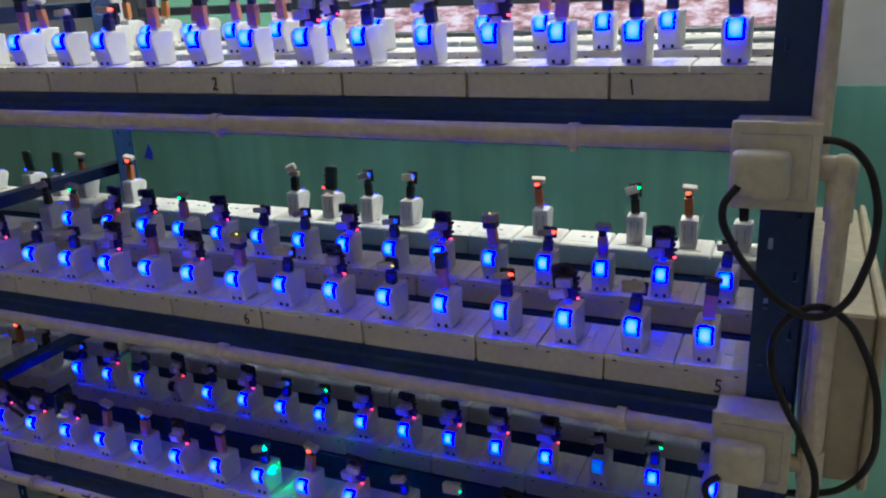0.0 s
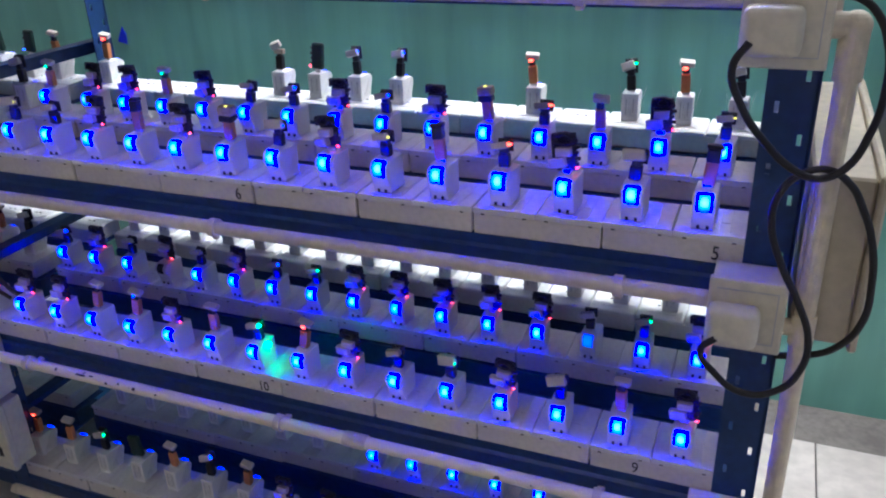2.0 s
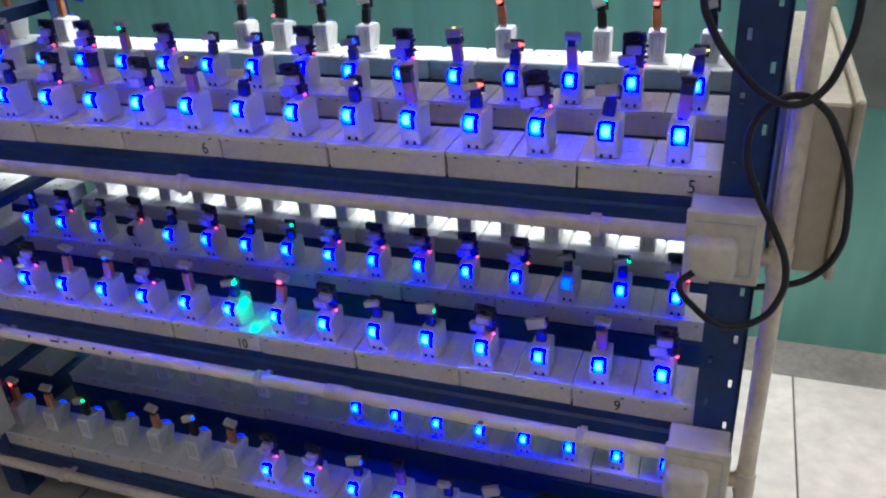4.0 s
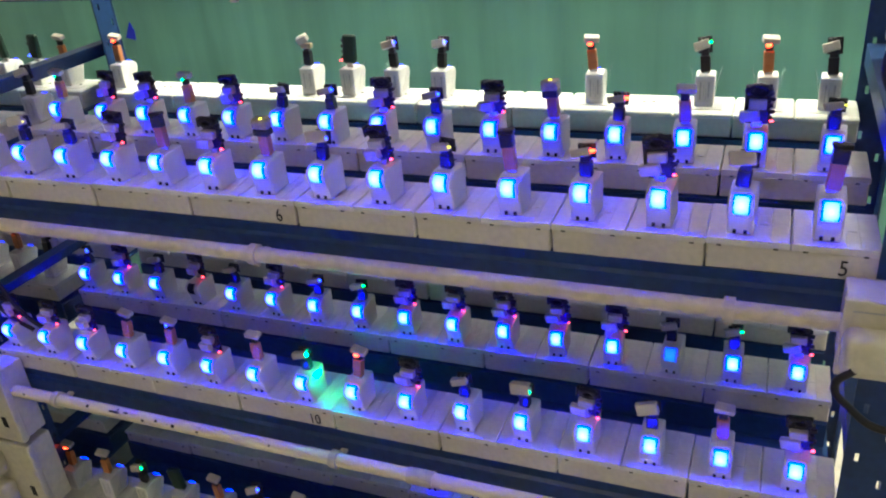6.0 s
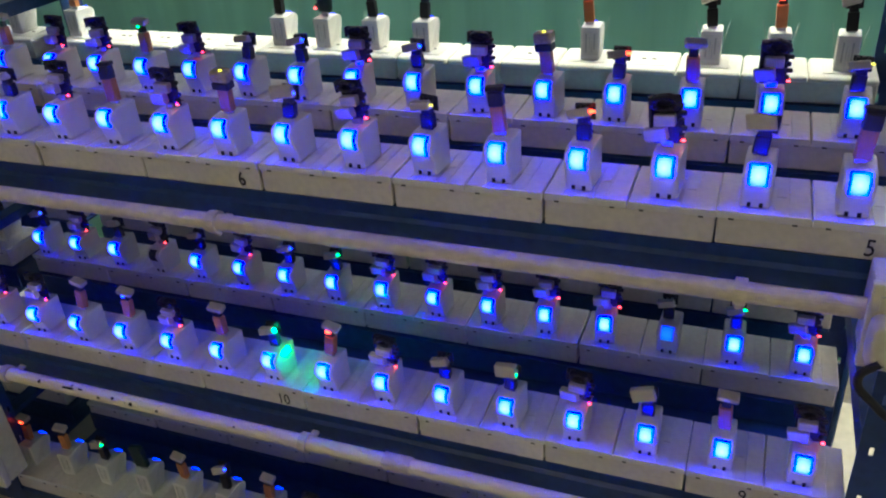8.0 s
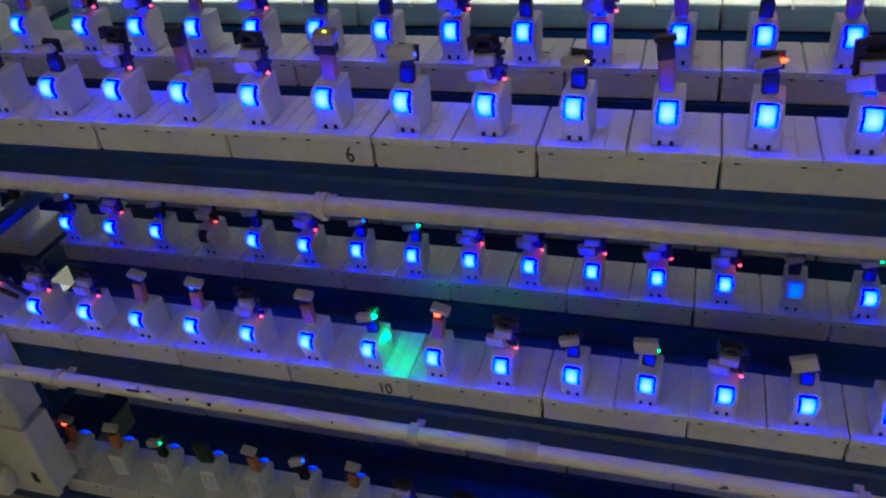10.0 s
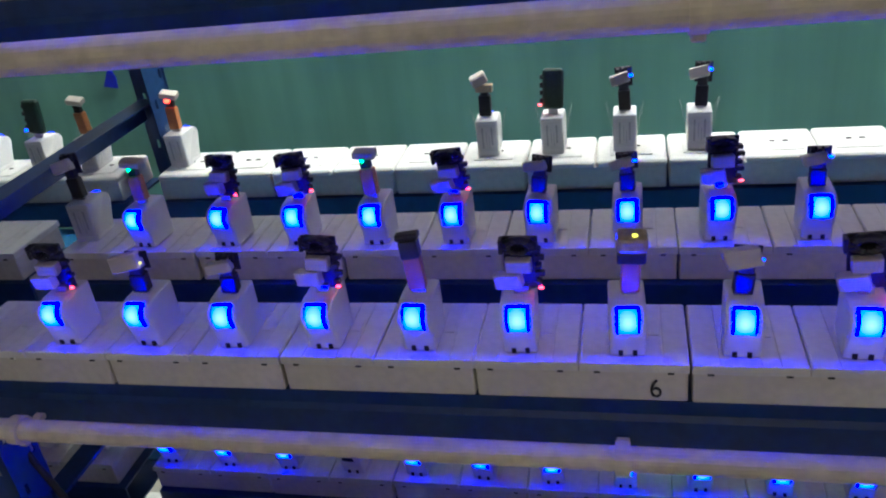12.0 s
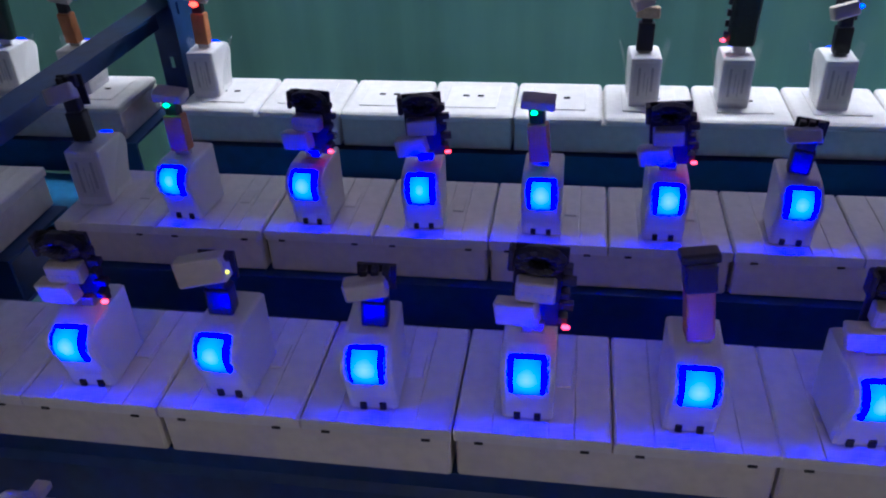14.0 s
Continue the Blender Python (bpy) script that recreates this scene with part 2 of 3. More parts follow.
def row_at(lv, row, x):
    """y and z of a row's boxes at x; the lowest shelf sags towards its west end."""
    dy, dz = SHIFT.get((lv, row), (0.0, 0.0))
    return ROWY[row] + dy, LEVEL[lv] + dz + (0.022 * min(0.0, x + 0.10) if lv == 4 and x > -0.74 else 0.0)


# ---- room ----
structure("floor", block(-2.6, -2.8, -0.1, 2.4, WALLY, -0.006), GROUT, "tiled floor with dusty joints", "floor")
bm = bmesh.new()
WX0, WX1, WZ0, WZ1 = -1.22, 0.78, 1.205, 2.15
cuboid(bm, -2.6, WALLY, -0.1, 2.4, WALLY + 0.2, 1.11)
structure("wall_north_dado", bm, WALLGREEN, "blue-green gloss painted lower wall", "wall")
bm = bmesh.new()
cuboid(bm, -2.6, WALLY + 0.003, 1.11, WX0, WALLY + 0.2, 2.8)
cuboid(bm, WX1, WALLY + 0.003, 1.11, 2.4, WALLY + 0.2, 2.8)
cuboid(bm, WX0, WALLY + 0.003, 1.11, WX1, WALLY + 0.2, WZ0)
cuboid(bm, WX0, WALLY + 0.003, WZ1, WX1, WALLY + 0.2, 2.8)
structure("wall_north", bm, WALLGREY, "pale grey painted upper wall", "wall")
structure("wall_south", block(-2.6, -3.0, -0.1, 2.4, -2.8, 2.8), WALLGREY, "pale grey painted wall", "wall")
structure("wall_west", block(-2.8, -3.0, -0.1, -2.6, 1.24, 2.8), WALLGREY, "pale grey painted wall", "wall")
# the opening in this unseen wall is added to go with the floor lamp
bm = bmesh.new()
cuboid(bm, 1.9, 0.60, -0.1, 2.05, 1.24, 2.8)
cuboid(bm, 1.9, -3.0, -0.1, 2.05, -0.70, 2.8)
cuboid(bm, 1.9, -0.70, 2.1, 2.05, 0.60, 2.8)
structure("wall_east", bm, WALLGREY, "pale grey painted wall with an unseen opening added for the floor light", "wall")
structure("ceiling", block(-2.8, -3.0, 2.8, 2.6, 1.24, 2.9), CEIL, "white painted ceiling", "ceiling")

win = thing("window_1", Matrix.Identity(4), "dark metal framed window over the racks, bright outside", "window", kind="structure")
bm = bmesh.new()
for a, b in ((WX0, WX0 + 0.04), (WX1 - 0.04, WX1), (-0.62, -0.58), (-0.02, 0.02)):
    cuboid(bm, a, WALLY + 0.06, WZ0, b, WALLY + 0.11, WZ1, 0.003)
for a, b in ((WZ0, WZ0 + 0.03), (1.30, 1.325), (WZ1 - 0.04, WZ1)):
    cuboid(bm, WX0 + 0.04, WALLY + 0.063, a, WX1 - 0.04, WALLY + 0.107, b, 0.003)
part("window_frame", bm, FRAME, win)
part("window_sill", block(WX0, WALLY - 0.02, WZ0 - 0.025, WX1, WALLY + 0.06, WZ0 - 0.001, 0.004), PAPER, win, "pale stone sill")
pane = part("pane", block(WX0 + 0.03, WALLY + 0.083, WZ0 + 0.01, WX1 - 0.03, WALLY + 0.087, WZ1 - 0.03), GLASS, win)
pane.visible_shadow = False
structure("backdrop", block(-3.2, 2.0, 0.2, 1.9, 2.02, 2.6), OUTSIDE, "glowing backdrop panel in blotchy pink and white beyond the window", "backdrop")
structure("backdrop_green", block(-2.05, 1.9, 0.6, -1.25, 1.91, 2.4), GREENGLOW, "glowing green backdrop panel beyond the window", "backdrop")
structure("backdrop_white", block(-2.55, 1.88, 0.6, -2.15, 1.89, 2.4), BRIGHT, "glowing white backdrop panel standing in for daylight beyond the window", "backdrop")

# ---- rack ----
rack = thing("steel_rack", Matrix.Identity(4), "dark blue painted slotted steel rack with four shelf levels", "rack")


def flange(length, wide, holes):
    """A slotted strip, in x and z, with real slots."""
    bm = bmesh.new()
    xs = [0, 0.011, 0.016, 0.039, 0.044, wide]
    zs, z, k = [0.0], 0.02, 0
    while z < length - 0.03:
        zs += [z, z + 0.013]
        z += 0.036
    zs.append(length)
    solid = lambda i, j: 0 <= i < len(xs) - 1 and 0 <= j < len(zs) - 1 and not (holes and j % 2 == 1 and (i == 1 if (j // 2) % 2 else i == 3))
    front = [[bm.verts.new((x, 0, zz)) for x in xs] for zz in zs]
    rear = [[bm.verts.new((x, 0.0022, zz)) for x in xs] for zz in zs]
    for j in range(len(zs) - 1):
        for i in range(len(xs) - 1):
            if not solid(i, j):
                continue
            bm.faces.new((front[j][i], front[j][i + 1], front[j + 1][i + 1], front[j + 1][i]))
            bm.faces.new((rear[j][i], rear[j + 1][i], rear[j + 1][i + 1], rear[j][i + 1]))
            for (di, dj), (a, b) in (((-1, 0), ((j + 1, i), (j, i))), ((1, 0), ((j, i + 1), (j + 1, i + 1))), ((0, -1), ((j, i), (j, i + 1))), ((0, 1), ((j + 1, i + 1), (j + 1, i)))):
                if not solid(i + di, j + dj):
                    bm.faces.new((front[b[0]][b[1]], front[a[0]][a[1]], rear[a[0]][a[1]], rear[b[0]][b[1]]))
    bmesh.ops.recalc_face_normals(bm, faces=bm.faces)
    return bm


def post(x, y, side, back):
    bm = flange(1.95, 0.055, True)
    p = part("post", bm, BLUE, rack)
    bm2 = flange(1.95, 0.05, True)
    bmesh.ops.transform(bm2, matrix=pose(0 if side < 0 else 0.053, 0 if not back else -0.05, 0, 0, 0, 90), verts=bm2.verts)
    me = bpy.data.meshes.new("flange")
    bm2.to_mesh(me)
    bm2.free()
    bm = bmesh.new()
    bm.from_mesh(p.data)
    bm.from_mesh(me)
    bm.to_mesh(p.data)
    bm.free()
    p.location = (x, y, 0)
    return p


for px, side in ((0.696, 1), (-0.752, 1)):
    post(px, -0.002, side, False)
    post(px, 0.50, side, True)
post(-0.752 - 0.77, -0.002, -1, False)
post(-0.752 - 0.77, 0.50, -1, True)

BEAM = [(-0.002, -0.054), (0.030, -0.054), (0.030, -0.050), (0.006, -0.050), (0.006, -0.002), (0.088, -0.002), (0.088, 0.0), (0.003, 0.0), (0.003, -0.014), (-0.002, -0.018)]
for lv, zb in LEVEL.items():
    for x0, x1 in ((-0.697, 0.696), (-1.52, -0.752)):
        bm = bmesh.new()
        extrude_profile(bm, [(y, z + zb - 0.001) for y, z in BEAM], "x", x0, x1)
        part("front_beam", bm, BLUE, rack)
        for row in ("middle", "back"):
            ry, rz = row_at(lv, row, 0.0)
            ry -= 0.006
            bm = bmesh.new()
            cuboid(bm, x0, ry, zb - 0.036, x1, ry + 0.003, rz - 0.001)
            cuboid(bm, x0, ry + 0.003, rz - 0.004, x1, ry + 0.092, rz - 0.001)
            part("shelf_rail", bm, BLUE, rack)
        bm = bmesh.new()
        cuboid(bm, x0, 0.30, zb - 0.040, x1, ry - 0.003, zb - 0.037)
        part("flat_rail", bm, RAIL, rack)
        part("shelf_deck", block(x0, 0.031, zb - 0.044, x1, ry - 0.001, zb - 0.0405), BLUE, rack)
    for sx in (-0.747, 0.700):
        bm = bmesh.new()
        cuboid(bm, sx, 0.003, zb + 0.095, sx + 0.003, 0.498, zb + 0.127)
        cuboid(bm, sx + 0.003, 0.003, zb + 0.124, sx + 0.03, 0.498, zb + 0.127)
        part("side_bar", bm, BLUE, rack)

# ---- socket boxes ----
PROTO = {}


def panel_mesh(kind):
    bm = bmesh.new()
    w = PITCH - 0.0012
    if kind == "strip":
        cut = [0.021, 0.052, 0.066]
        line = [(0, 0.030), (w, 0.030), (w, TOP - 0.0012), (w - 0.0014, TOP)]
        for c in cut[::-1]:
            line += [(c + 0.0005, TOP), (c + 0.0003, TOP - 0.0009), (c - 0.0003, TOP - 0.0009), (c - 0.0005, TOP)]
        line += [(0.0014, TOP), (0, TOP - 0.0012)]
        lo = [bm.verts.new((x, -0.0005, z)) for x, z in line]
        hi = [bm.verts.new((x, DEEP + 0.0005, z)) for x, z in line]
        for i in range(len(line)):
            k = (i + 1) % len(line)
            bm.faces.new((lo[i], lo[k], hi[k], hi[i]))
        bm.faces.new(lo[::-1])
        bm.faces.new(hi)
        bmesh.ops.recalc_face_normals(bm, faces=bm.faces)
    else:
        cuboid(bm, 0, -0.0005, 0.028, w, DEEP + 0.0005, TOP, 0.006, 3)
    return mesh_of("panel", bm, PANEL)


PANELS = {"strip": panel_mesh("strip"), "plain": panel_mesh("plain")}
SLOT = mesh_of("socket_slot", block(-0.003, -0.0014, 0, 0.003, 0.0014, 0.0012), DARK)
NOTCH = mesh_of("notch", block(-0.0024, -0.0009, 0, 0.0024, 0.0010, 0.0015), DARK)
KEY = mesh_of("switch_key", block(0.0545, 0.040, TOP - 0.001, 0.0635, 0.062, TOP + 0.0008, 0.0004), PANEL)
CENTRE = mesh_of("centre_plate", block(0.017, 0.016, TOP, PITCH - 0.018, DEEP - 0.016, TOP + 0.0012, 0.0006), PANEL)


def body_mesh():
    bm = bmesh.new()
    cuboid(bm, 0.0008, 0.0008, 0, 2 * PITCH - 0.0022, DEEP - 0.0008, 0.0305, 0.0015)
    return mesh_of("box_body", bm, CREAM)


BODY = body_mesh()


def socket_box(m, kind, label):
    if kind in PROTO:
        return copy_thing(PROTO[kind], m)
    ob = thing("socket_box", m, label, "socket box", "socket boxes on the rack")
    b = new("box_body", BODY)
    b.parent = ob
    for k in range(2):
        p = new("panel", PANELS[kind])
        p.parent, p.location = ob, (k * PITCH, 0, 0)
        if kind == "plain":
            c = new("centre_plate", CENTRE)
            c.parent = p
            for sx in (0.036, 0.051):
                s = new("socket_slot", SLOT)
                s.parent, s.location = p, (sx, 0.044, TOP + 0.0008)
        else:
            key = new("switch_key", KEY)
            key.parent = p
            for sx in (0.014, 0.072):
                s = new("notch", NOTCH)
                s.parent, s.location = p, (sx, -0.0004, 0.0290)
    PROTO[kind] = ob
    return ob


for lv, zb in LEVEL.items():
    for row in ROWY:
        for x0, n in BAYS:
            for i in range(n):
                y, zr = row_at(lv, row, x0 + 2 * PITCH * i + PITCH)
                kind = "plain" if row == "back" else "strip"
                r = random.uniform
                socket_box(pose(x0 + 2 * PITCH * i + r(-0.0006, 0.0006), y + r(-0.001, 0.001), zr, 0, 0, r(-0.15, 0.15)), kind,
                           "white double wall socket in a cream surface box" if row != "back" else "white double wall socket with rounded panels")

NUMBERS = {(1, 1): "1", (1, 0): "2", (2, 1): "5", (2, 0): "6", (3, 1): "9", (3, 0): "10"}
for (lv, right), text in NUMBERS.items():
    cu = bpy.data.curves.new("number", "FONT")
    cu.body, cu.size, cu.align_x, cu.extrude = text, 0.026, "CENTER", 0.0002
    cu.materials.append(INK)
    x = {("1"): 0.552, "2": -0.030, "5": 0.664, "6": -0.027, "9": 0.590, "10": -0.035}[text]
    ob = tagged(new("handwritten_number", cu), "handwritten black marker number on a socket box", "number", "box numbers")
    ob.matrix_world = pose(x, -0.0006, LEVEL[lv] + 0.006, 90, random.uniform(-8, 8), 0) @ Matrix.Diagonal((0.8, 1, 1, 1))

# ---- chargers ----
PROFILE = [(0.005, 0.0), (0.0035, 0.010), (0.0006, 0.020), (-0.0024, 0.0270), (-0.0042, 0.0320), (-0.0049, 0.0362), (-0.0040, 0.0402), (-0.0012, 0.0440), (0.0045, 0.0468), (0.0125, 0.0482), (0.043, 0.0482), (0.044, 0.0472), (0.044, 0.0)]


def front_y(z):
    """How far the charger's bulging front stands out at height z."""
    for (y0, z0), (y1, z1) in zip(PROFILE, PROFILE[1:]):
        if z0 <= z < z1:
            return y0 + (y1 - y0) * (z - z0) / (z1 - z0)
    return PROFILE[0][0]


def charger(m, style="lit"):
    key, wrapped = "charger_" + style, style == "wrapped"
    if key in PROTO:
        return copy_thing(PROTO[key], m)
    ob = thing("usb_charger", m, {"lit": "white plastic plug-in charger with a lit blue window", "wrapped": "white plug-in charger turned round, in torn clear film", "off": "white plastic plug-in charger with its window dark", "faint": "white plastic plug-in charger with a faintly lit blue window"}[style], "charger", "chargers in the sockets")
    bm = bmesh.new()
    extrude_profile(bm, PROFILE, "x", -0.0145, 0.0145)
    es = [e for e in bm.edges if abs(e.verts[0].co.x - e.verts[1].co.x) < 1e-6]
    bmesh.ops.bevel(bm, geom=es, offset=0.0028, segments=2, affect="EDGES", profile=0.6)
    part("charger_body", bm, WHITE, ob)
    bm = bmesh.new()
    wide = 0.0042 if wrapped else 0.0078
    line = [(front_y(z) - 0.0021, z + 0.0010) for z in [0.0258 + 0.0204 * k / 8 for k in range(9)]]
    vs = [[bm.verts.new((x, y + abs(x) * 0.02, z)) for x in (-wide, -wide / 2, 0, wide / 2, wide)] for y, z in line]
    for j in range(len(line) - 1):
        for i in range(4):
            bm.faces.new((vs[j][i], vs[j][i + 1], vs[j + 1][i + 1], vs[j + 1][i]))
    bmesh.ops.solidify(bm, geom=bm.faces, thickness=0.0012)
    bmesh.ops.recalc_face_normals(bm, faces=bm.faces)
    window = part("display_window", bm, {"lit": SCREEN, "wrapped": SCREEN_DIM, "faint": SCREEN_FAINT, "off": SCREEN_OFF}[style], ob, "dark display window" if style == "off" else "glowing blue display window")
    if style != "off":
        bm = bmesh.new()
        line = [(front_y(z) - 0.0008, z + 0.0006) for z in [0.0255 + 0.0210 * k / 11 for k in range(12)]]
        vs = [[bm.verts.new((x, y, z)) for x in (-wide - 0.0005, 0, wide + 0.0005)] for y, z in line]
        for j in range(len(line) - 1):
            for i in range(2):
                bm.faces.new((vs[j][i], vs[j][i + 1], vs[j + 1][i + 1], vs[j + 1][i]))
        bmesh.ops.solidify(bm, geom=bm.faces, thickness=0.0008)
        bmesh.ops.recalc_face_normals(bm, faces=bm.faces)
        part("window_rim", bm, RIM if style == "lit" else RIM_DIM, window, "deep blue rim of the display")
    for sx in (-0.0056, 0.0056):
        part("pin_slot", block(sx - 0.0018, 0.0030, 0.0005, sx + 0.0018, 0.006, 0.0052), DARK, ob)
    lab = part("rating_label", block(-0.011, 0.0440, 0.007, 0.011, 0.0442, 0.043), PAPER, ob, "printed white rating label")
    bm = bmesh.new()
    for k, (a, b) in enumerate(((0.0050, 0.0072), (0.0008, 0.0016), (-0.0026, -0.0018), (-0.0072, -0.0048))):
        cuboid(bm, a, 0.0442, 0.011 + 0.004 * (k % 2), b, 0.0443, 0.039 - 0.005 * (k % 3))
    part("printing", bm, GREYINK, lab)
    if wrapped:
        for side in (-1, 1):
            bm = bmesh.new()
            grid = [[bm.verts.new((side * (0.0150 + 0.007 * u * u + 0.0012 * math.sin(9 * v + side)), 0.004 + 0.036 * v - 0.02 * u * v, 0.006 + 0.044 * u)) for v in (0, 0.25, 0.5, 0.75, 1)] for u in (0, 0.3, 0.6, 0.9, 1.1)]
            for j in range(4):
                for i in range(4):
                    bm.faces.new((grid[j][i], grid[j][i + 1], grid[j + 1][i + 1], grid[j + 1][i]))
            bmesh.ops.solidify(bm, geom=bm.faces, thickness=0.0002)
            part("film_flap", bm, film, ob, "torn clear plastic film")
    PROTO[key] = ob
    return ob


# ---- loads plugged into the chargers ----
TALL = {"orange": 0.9, "dark": 0.9, "amber": 0.9, "board": 0.84, "frame": 0.86, "black": 0.70, "tab": 0.72, "pcb": 1.0, "capped": 0.9}


def load(m, kind, full=False):
    """kind: form and light, as 'orange_red'; full: the longer sticks of the turned chargers."""
    form, light = kind.split("_")
    key = (kind, full)
    if key in PROTO:
        return copy_thing(PROTO[key], m)
    m = m @ Matrix.Diagonal((1, 1, 1.0 if full else TALL[form], 1))
    lamp = {"red": RED, "green": GREEN, "blue": BLUELED, "yellow": YELLOW, "fire": ORANGERED, "bright": BRIGHTGREEN}.get(light)
    words = {"orange": "orange-wrapped test load stick with a pale cap", "black": "black-sleeved test load stick with a white sticker", "board": "black test board with white label blocks",
             "frame": "bulky black test board with a large coil", "pcb": "rounded dark green test board", "amber": "orange-wrapped stick with an amber resin head", "tab": "black-sleeved stick with a wide white tab", "dark": "orange-wrapped stick with a dark head", "capped": "black-sleeved stick with a gold neck and a pale crumpled cap"}[form]
    ob = thing("test_load", m, words, "test load", "loads on the chargers")
    part("usb_plug", block(-0.006, -0.0023, -0.001, 0.006, 0.0023, 0.008, 0.0005), METAL, ob)
    at = None
    if form in ("orange", "amber", "dark"):
        part("sleeve", block(-0.0075, -0.0055, 0.004, 0.0075, 0.0055, 0.036, 0.0018, 2), ORANGE, ob, "orange heat-shrink sleeve")
        if form == "amber":
            part("head_block", block(-0.011, -0.009, 0.036, 0.011, 0.007, 0.046, 0.001), PCB, ob)
            bm = bmesh.new()
            cuboid(bm, -0.012, -0.009, 0.046, 0.012, 0.009, 0.062, 0.004, 2)
            part("resin_cap", bm, GOLD, ob, "amber resin cap")
            at = (0.002, -0.004, 0.0625)
        elif form == "dark":
            part("head_block", block(-0.008, -0.007, 0.036, 0.008, 0.006, 0.054, 0.0012), PCB, ob)
            part("coil", block(-0.010, -0.006, 0.054, 0.010, 0.006, 0.060, 0.002, 2), BLACK, ob)
            at = (0.007, -0.006, 0.0535)
        else:
            part("neck", block(-0.0055, -0.004, 0.036, 0.0055, 0.004, 0.050, 0.001), PCB, ob)
            bm = block(-0.012, -0.008, 0.0, 0.012, 0.006, 0.0085, 0.001)
            bmesh.ops.transform(bm, matrix=pose(0.001, 0, 0.050, 14, 10, 6), verts=bm.verts)
            part("cap_sticker", bm, STICKER, ob, "pale folded sticker")
            at = (-0.001, -0.0062, 0.046)
    elif form == "capped":
        part("sleeve", block(-0.0078, -0.0058, 0.002, 0.0078, 0.0058, 0.029, 0.0018, 2), BLACK, ob, "black heat-shrink sleeve")
        part("neck", block(-0.011, -0.005, 0.033, 0.011, 0.005, 0.043, 0.001), GOLD, ob, "gold coil")
        part("stem", block(-0.005, -0.004, 0.028, 0.005, 0.004, 0.034, 0.0008), PCB, ob)
        bm = block(-0.011, -0.007, 0.0, 0.010, 0.006, 0.014, 0.002)
        bmesh.ops.transform(bm, matrix=pose(-0.004, 0, 0.044, 12, -24, 16), verts=bm.verts)
        part("cap_sticker", bm, STICKER, ob, "pale crumpled sticker")
    elif form in ("black", "tab"):
        part("sleeve", block(-0.0075, -0.0055, 0.002, 0.0075, 0.0055, 0.027, 0.0018, 2), BLACK, ob, "black heat-shrink sleeve")
        part("neck", block(-0.006, -0.0045, 0.027, 0.006, 0.0045, 0.040, 0.001), PCB, ob)
        w = 0.0140 if form == "tab" else 0.0115
        bm = block(-w, -0.010, 0.0, w, 0.002, 0.013 if form == "black" else 0.020, 0.0012)
        bmesh.ops.transform(bm, matrix=pose(-0.003, -0.003, 0.036, -18, -12, 8), verts=bm.verts)
        sticker = part("cap_sticker", bm, STICKER, ob, "white folded sticker")
        part("board", block(-0.010, 0.0045, 0.030, 0.011, 0.0065, 0.055, 0.0005), PCB, ob)
        for k in range(3):
            part("component", block(-0.008 + 0.006 * k, -0.001, 0.046 + 0.002 * (k % 2), -0.004 + 0.006 * k, 0.0045, 0.054 + 0.001 * (k % 3), 0.0005), PCB, ob)
        at = (0.009, -0.006, 0.047)
    elif form == "pcb":
        bm = block(-0.0135, -0.006, 0.006, 0.0135, 0.006, 0.058, 0.006, 3)
        part("board", bm, GREENPCB, ob, "dark green circuit board")
        for k in range(4):
            part("component", block(-0.0165, -0.004 + 0.002 * (k % 2), 0.014 + 0.010 * k, -0.012, 0.002, 0.020 + 0.010 * k, 0.0006), PCB, ob)
        at = (-0.0165, -0.004, 0.012)
    else:
        part("board", block(-0.013, 0.001, 0.004, 0.015, 0.0035, 0.062, 0.0006), PCB, ob, "black circuit board")
        big = form == "frame"
        bm = block(-0.012, -0.011, 0.010, 0.011, -0.001, 0.026, 0.0012)
        bmesh.ops.transform(bm, matrix=pose(-0.005, -0.001, 0.001, 0, -9, -8), verts=bm.verts)
        part("label_block", bm, STICKER, ob, "white relay block with a printed label")
        bm = block(-0.011, -0.010, 0.028, 0.010, 0.0, 0.042, 0.0012)
        b2 = part("label_block", bm, STICKER, ob, "white relay block with a printed label")
        bm = bmesh.new()
        for k in range(5):
            cuboid(bm, -0.008 + 0.0034 * k, -0.0103, 0.033, -0.0062 + 0.0034 * k, -0.0099, 0.0355)
        part("printing", bm, GREYINK, b2)
        bm = bmesh.new()
        rr, tr_ = (0.0115, 0.0052) if big else (0.0095, 0.0048)
        rings = []
        for k in range(22):
            a = math.tau * k / 22
            bulge = tr_ * (1.12 if k % 2 else 0.95)
            rings.append([bm.verts.new(((rr + bulge * math.cos(c)) * math.cos(a), bulge * 1.2 * math.sin(c) - 0.002, 0.054 + 0.66 * (rr + bulge * math.cos(c)) * math.sin(a))) for c in [math.tau * j / 8 for j in range(8)]])
        for k in range(22):
            for j in range(8):
                bm.faces.new((rings[k][j], rings[(k + 1) % 22][j], rings[(k + 1) % 22][(j + 1) % 8], rings[k][(j + 1) % 8]))
        bmesh.ops.recalc_face_normals(bm, faces=bm.faces)
        part("coil", bm, BLACK, ob, "black wound coil")
        for k in range(5):
            z = 0.012 + 0.009 * k
            part("component", block(0.0125, -0.006 + 0.002 * (k % 2), z, 0.0175 + 0.0025 * (k % 2), 0.001, z + 0.005, 0.0005), PCB, ob)
        part("bracket", block(-0.016, -0.006, 0.020 if big else 0.046, -0.0125, 0.003, 0.062, 0.001), PCB, ob)
        at = (0.017, -0.007, 0.011)
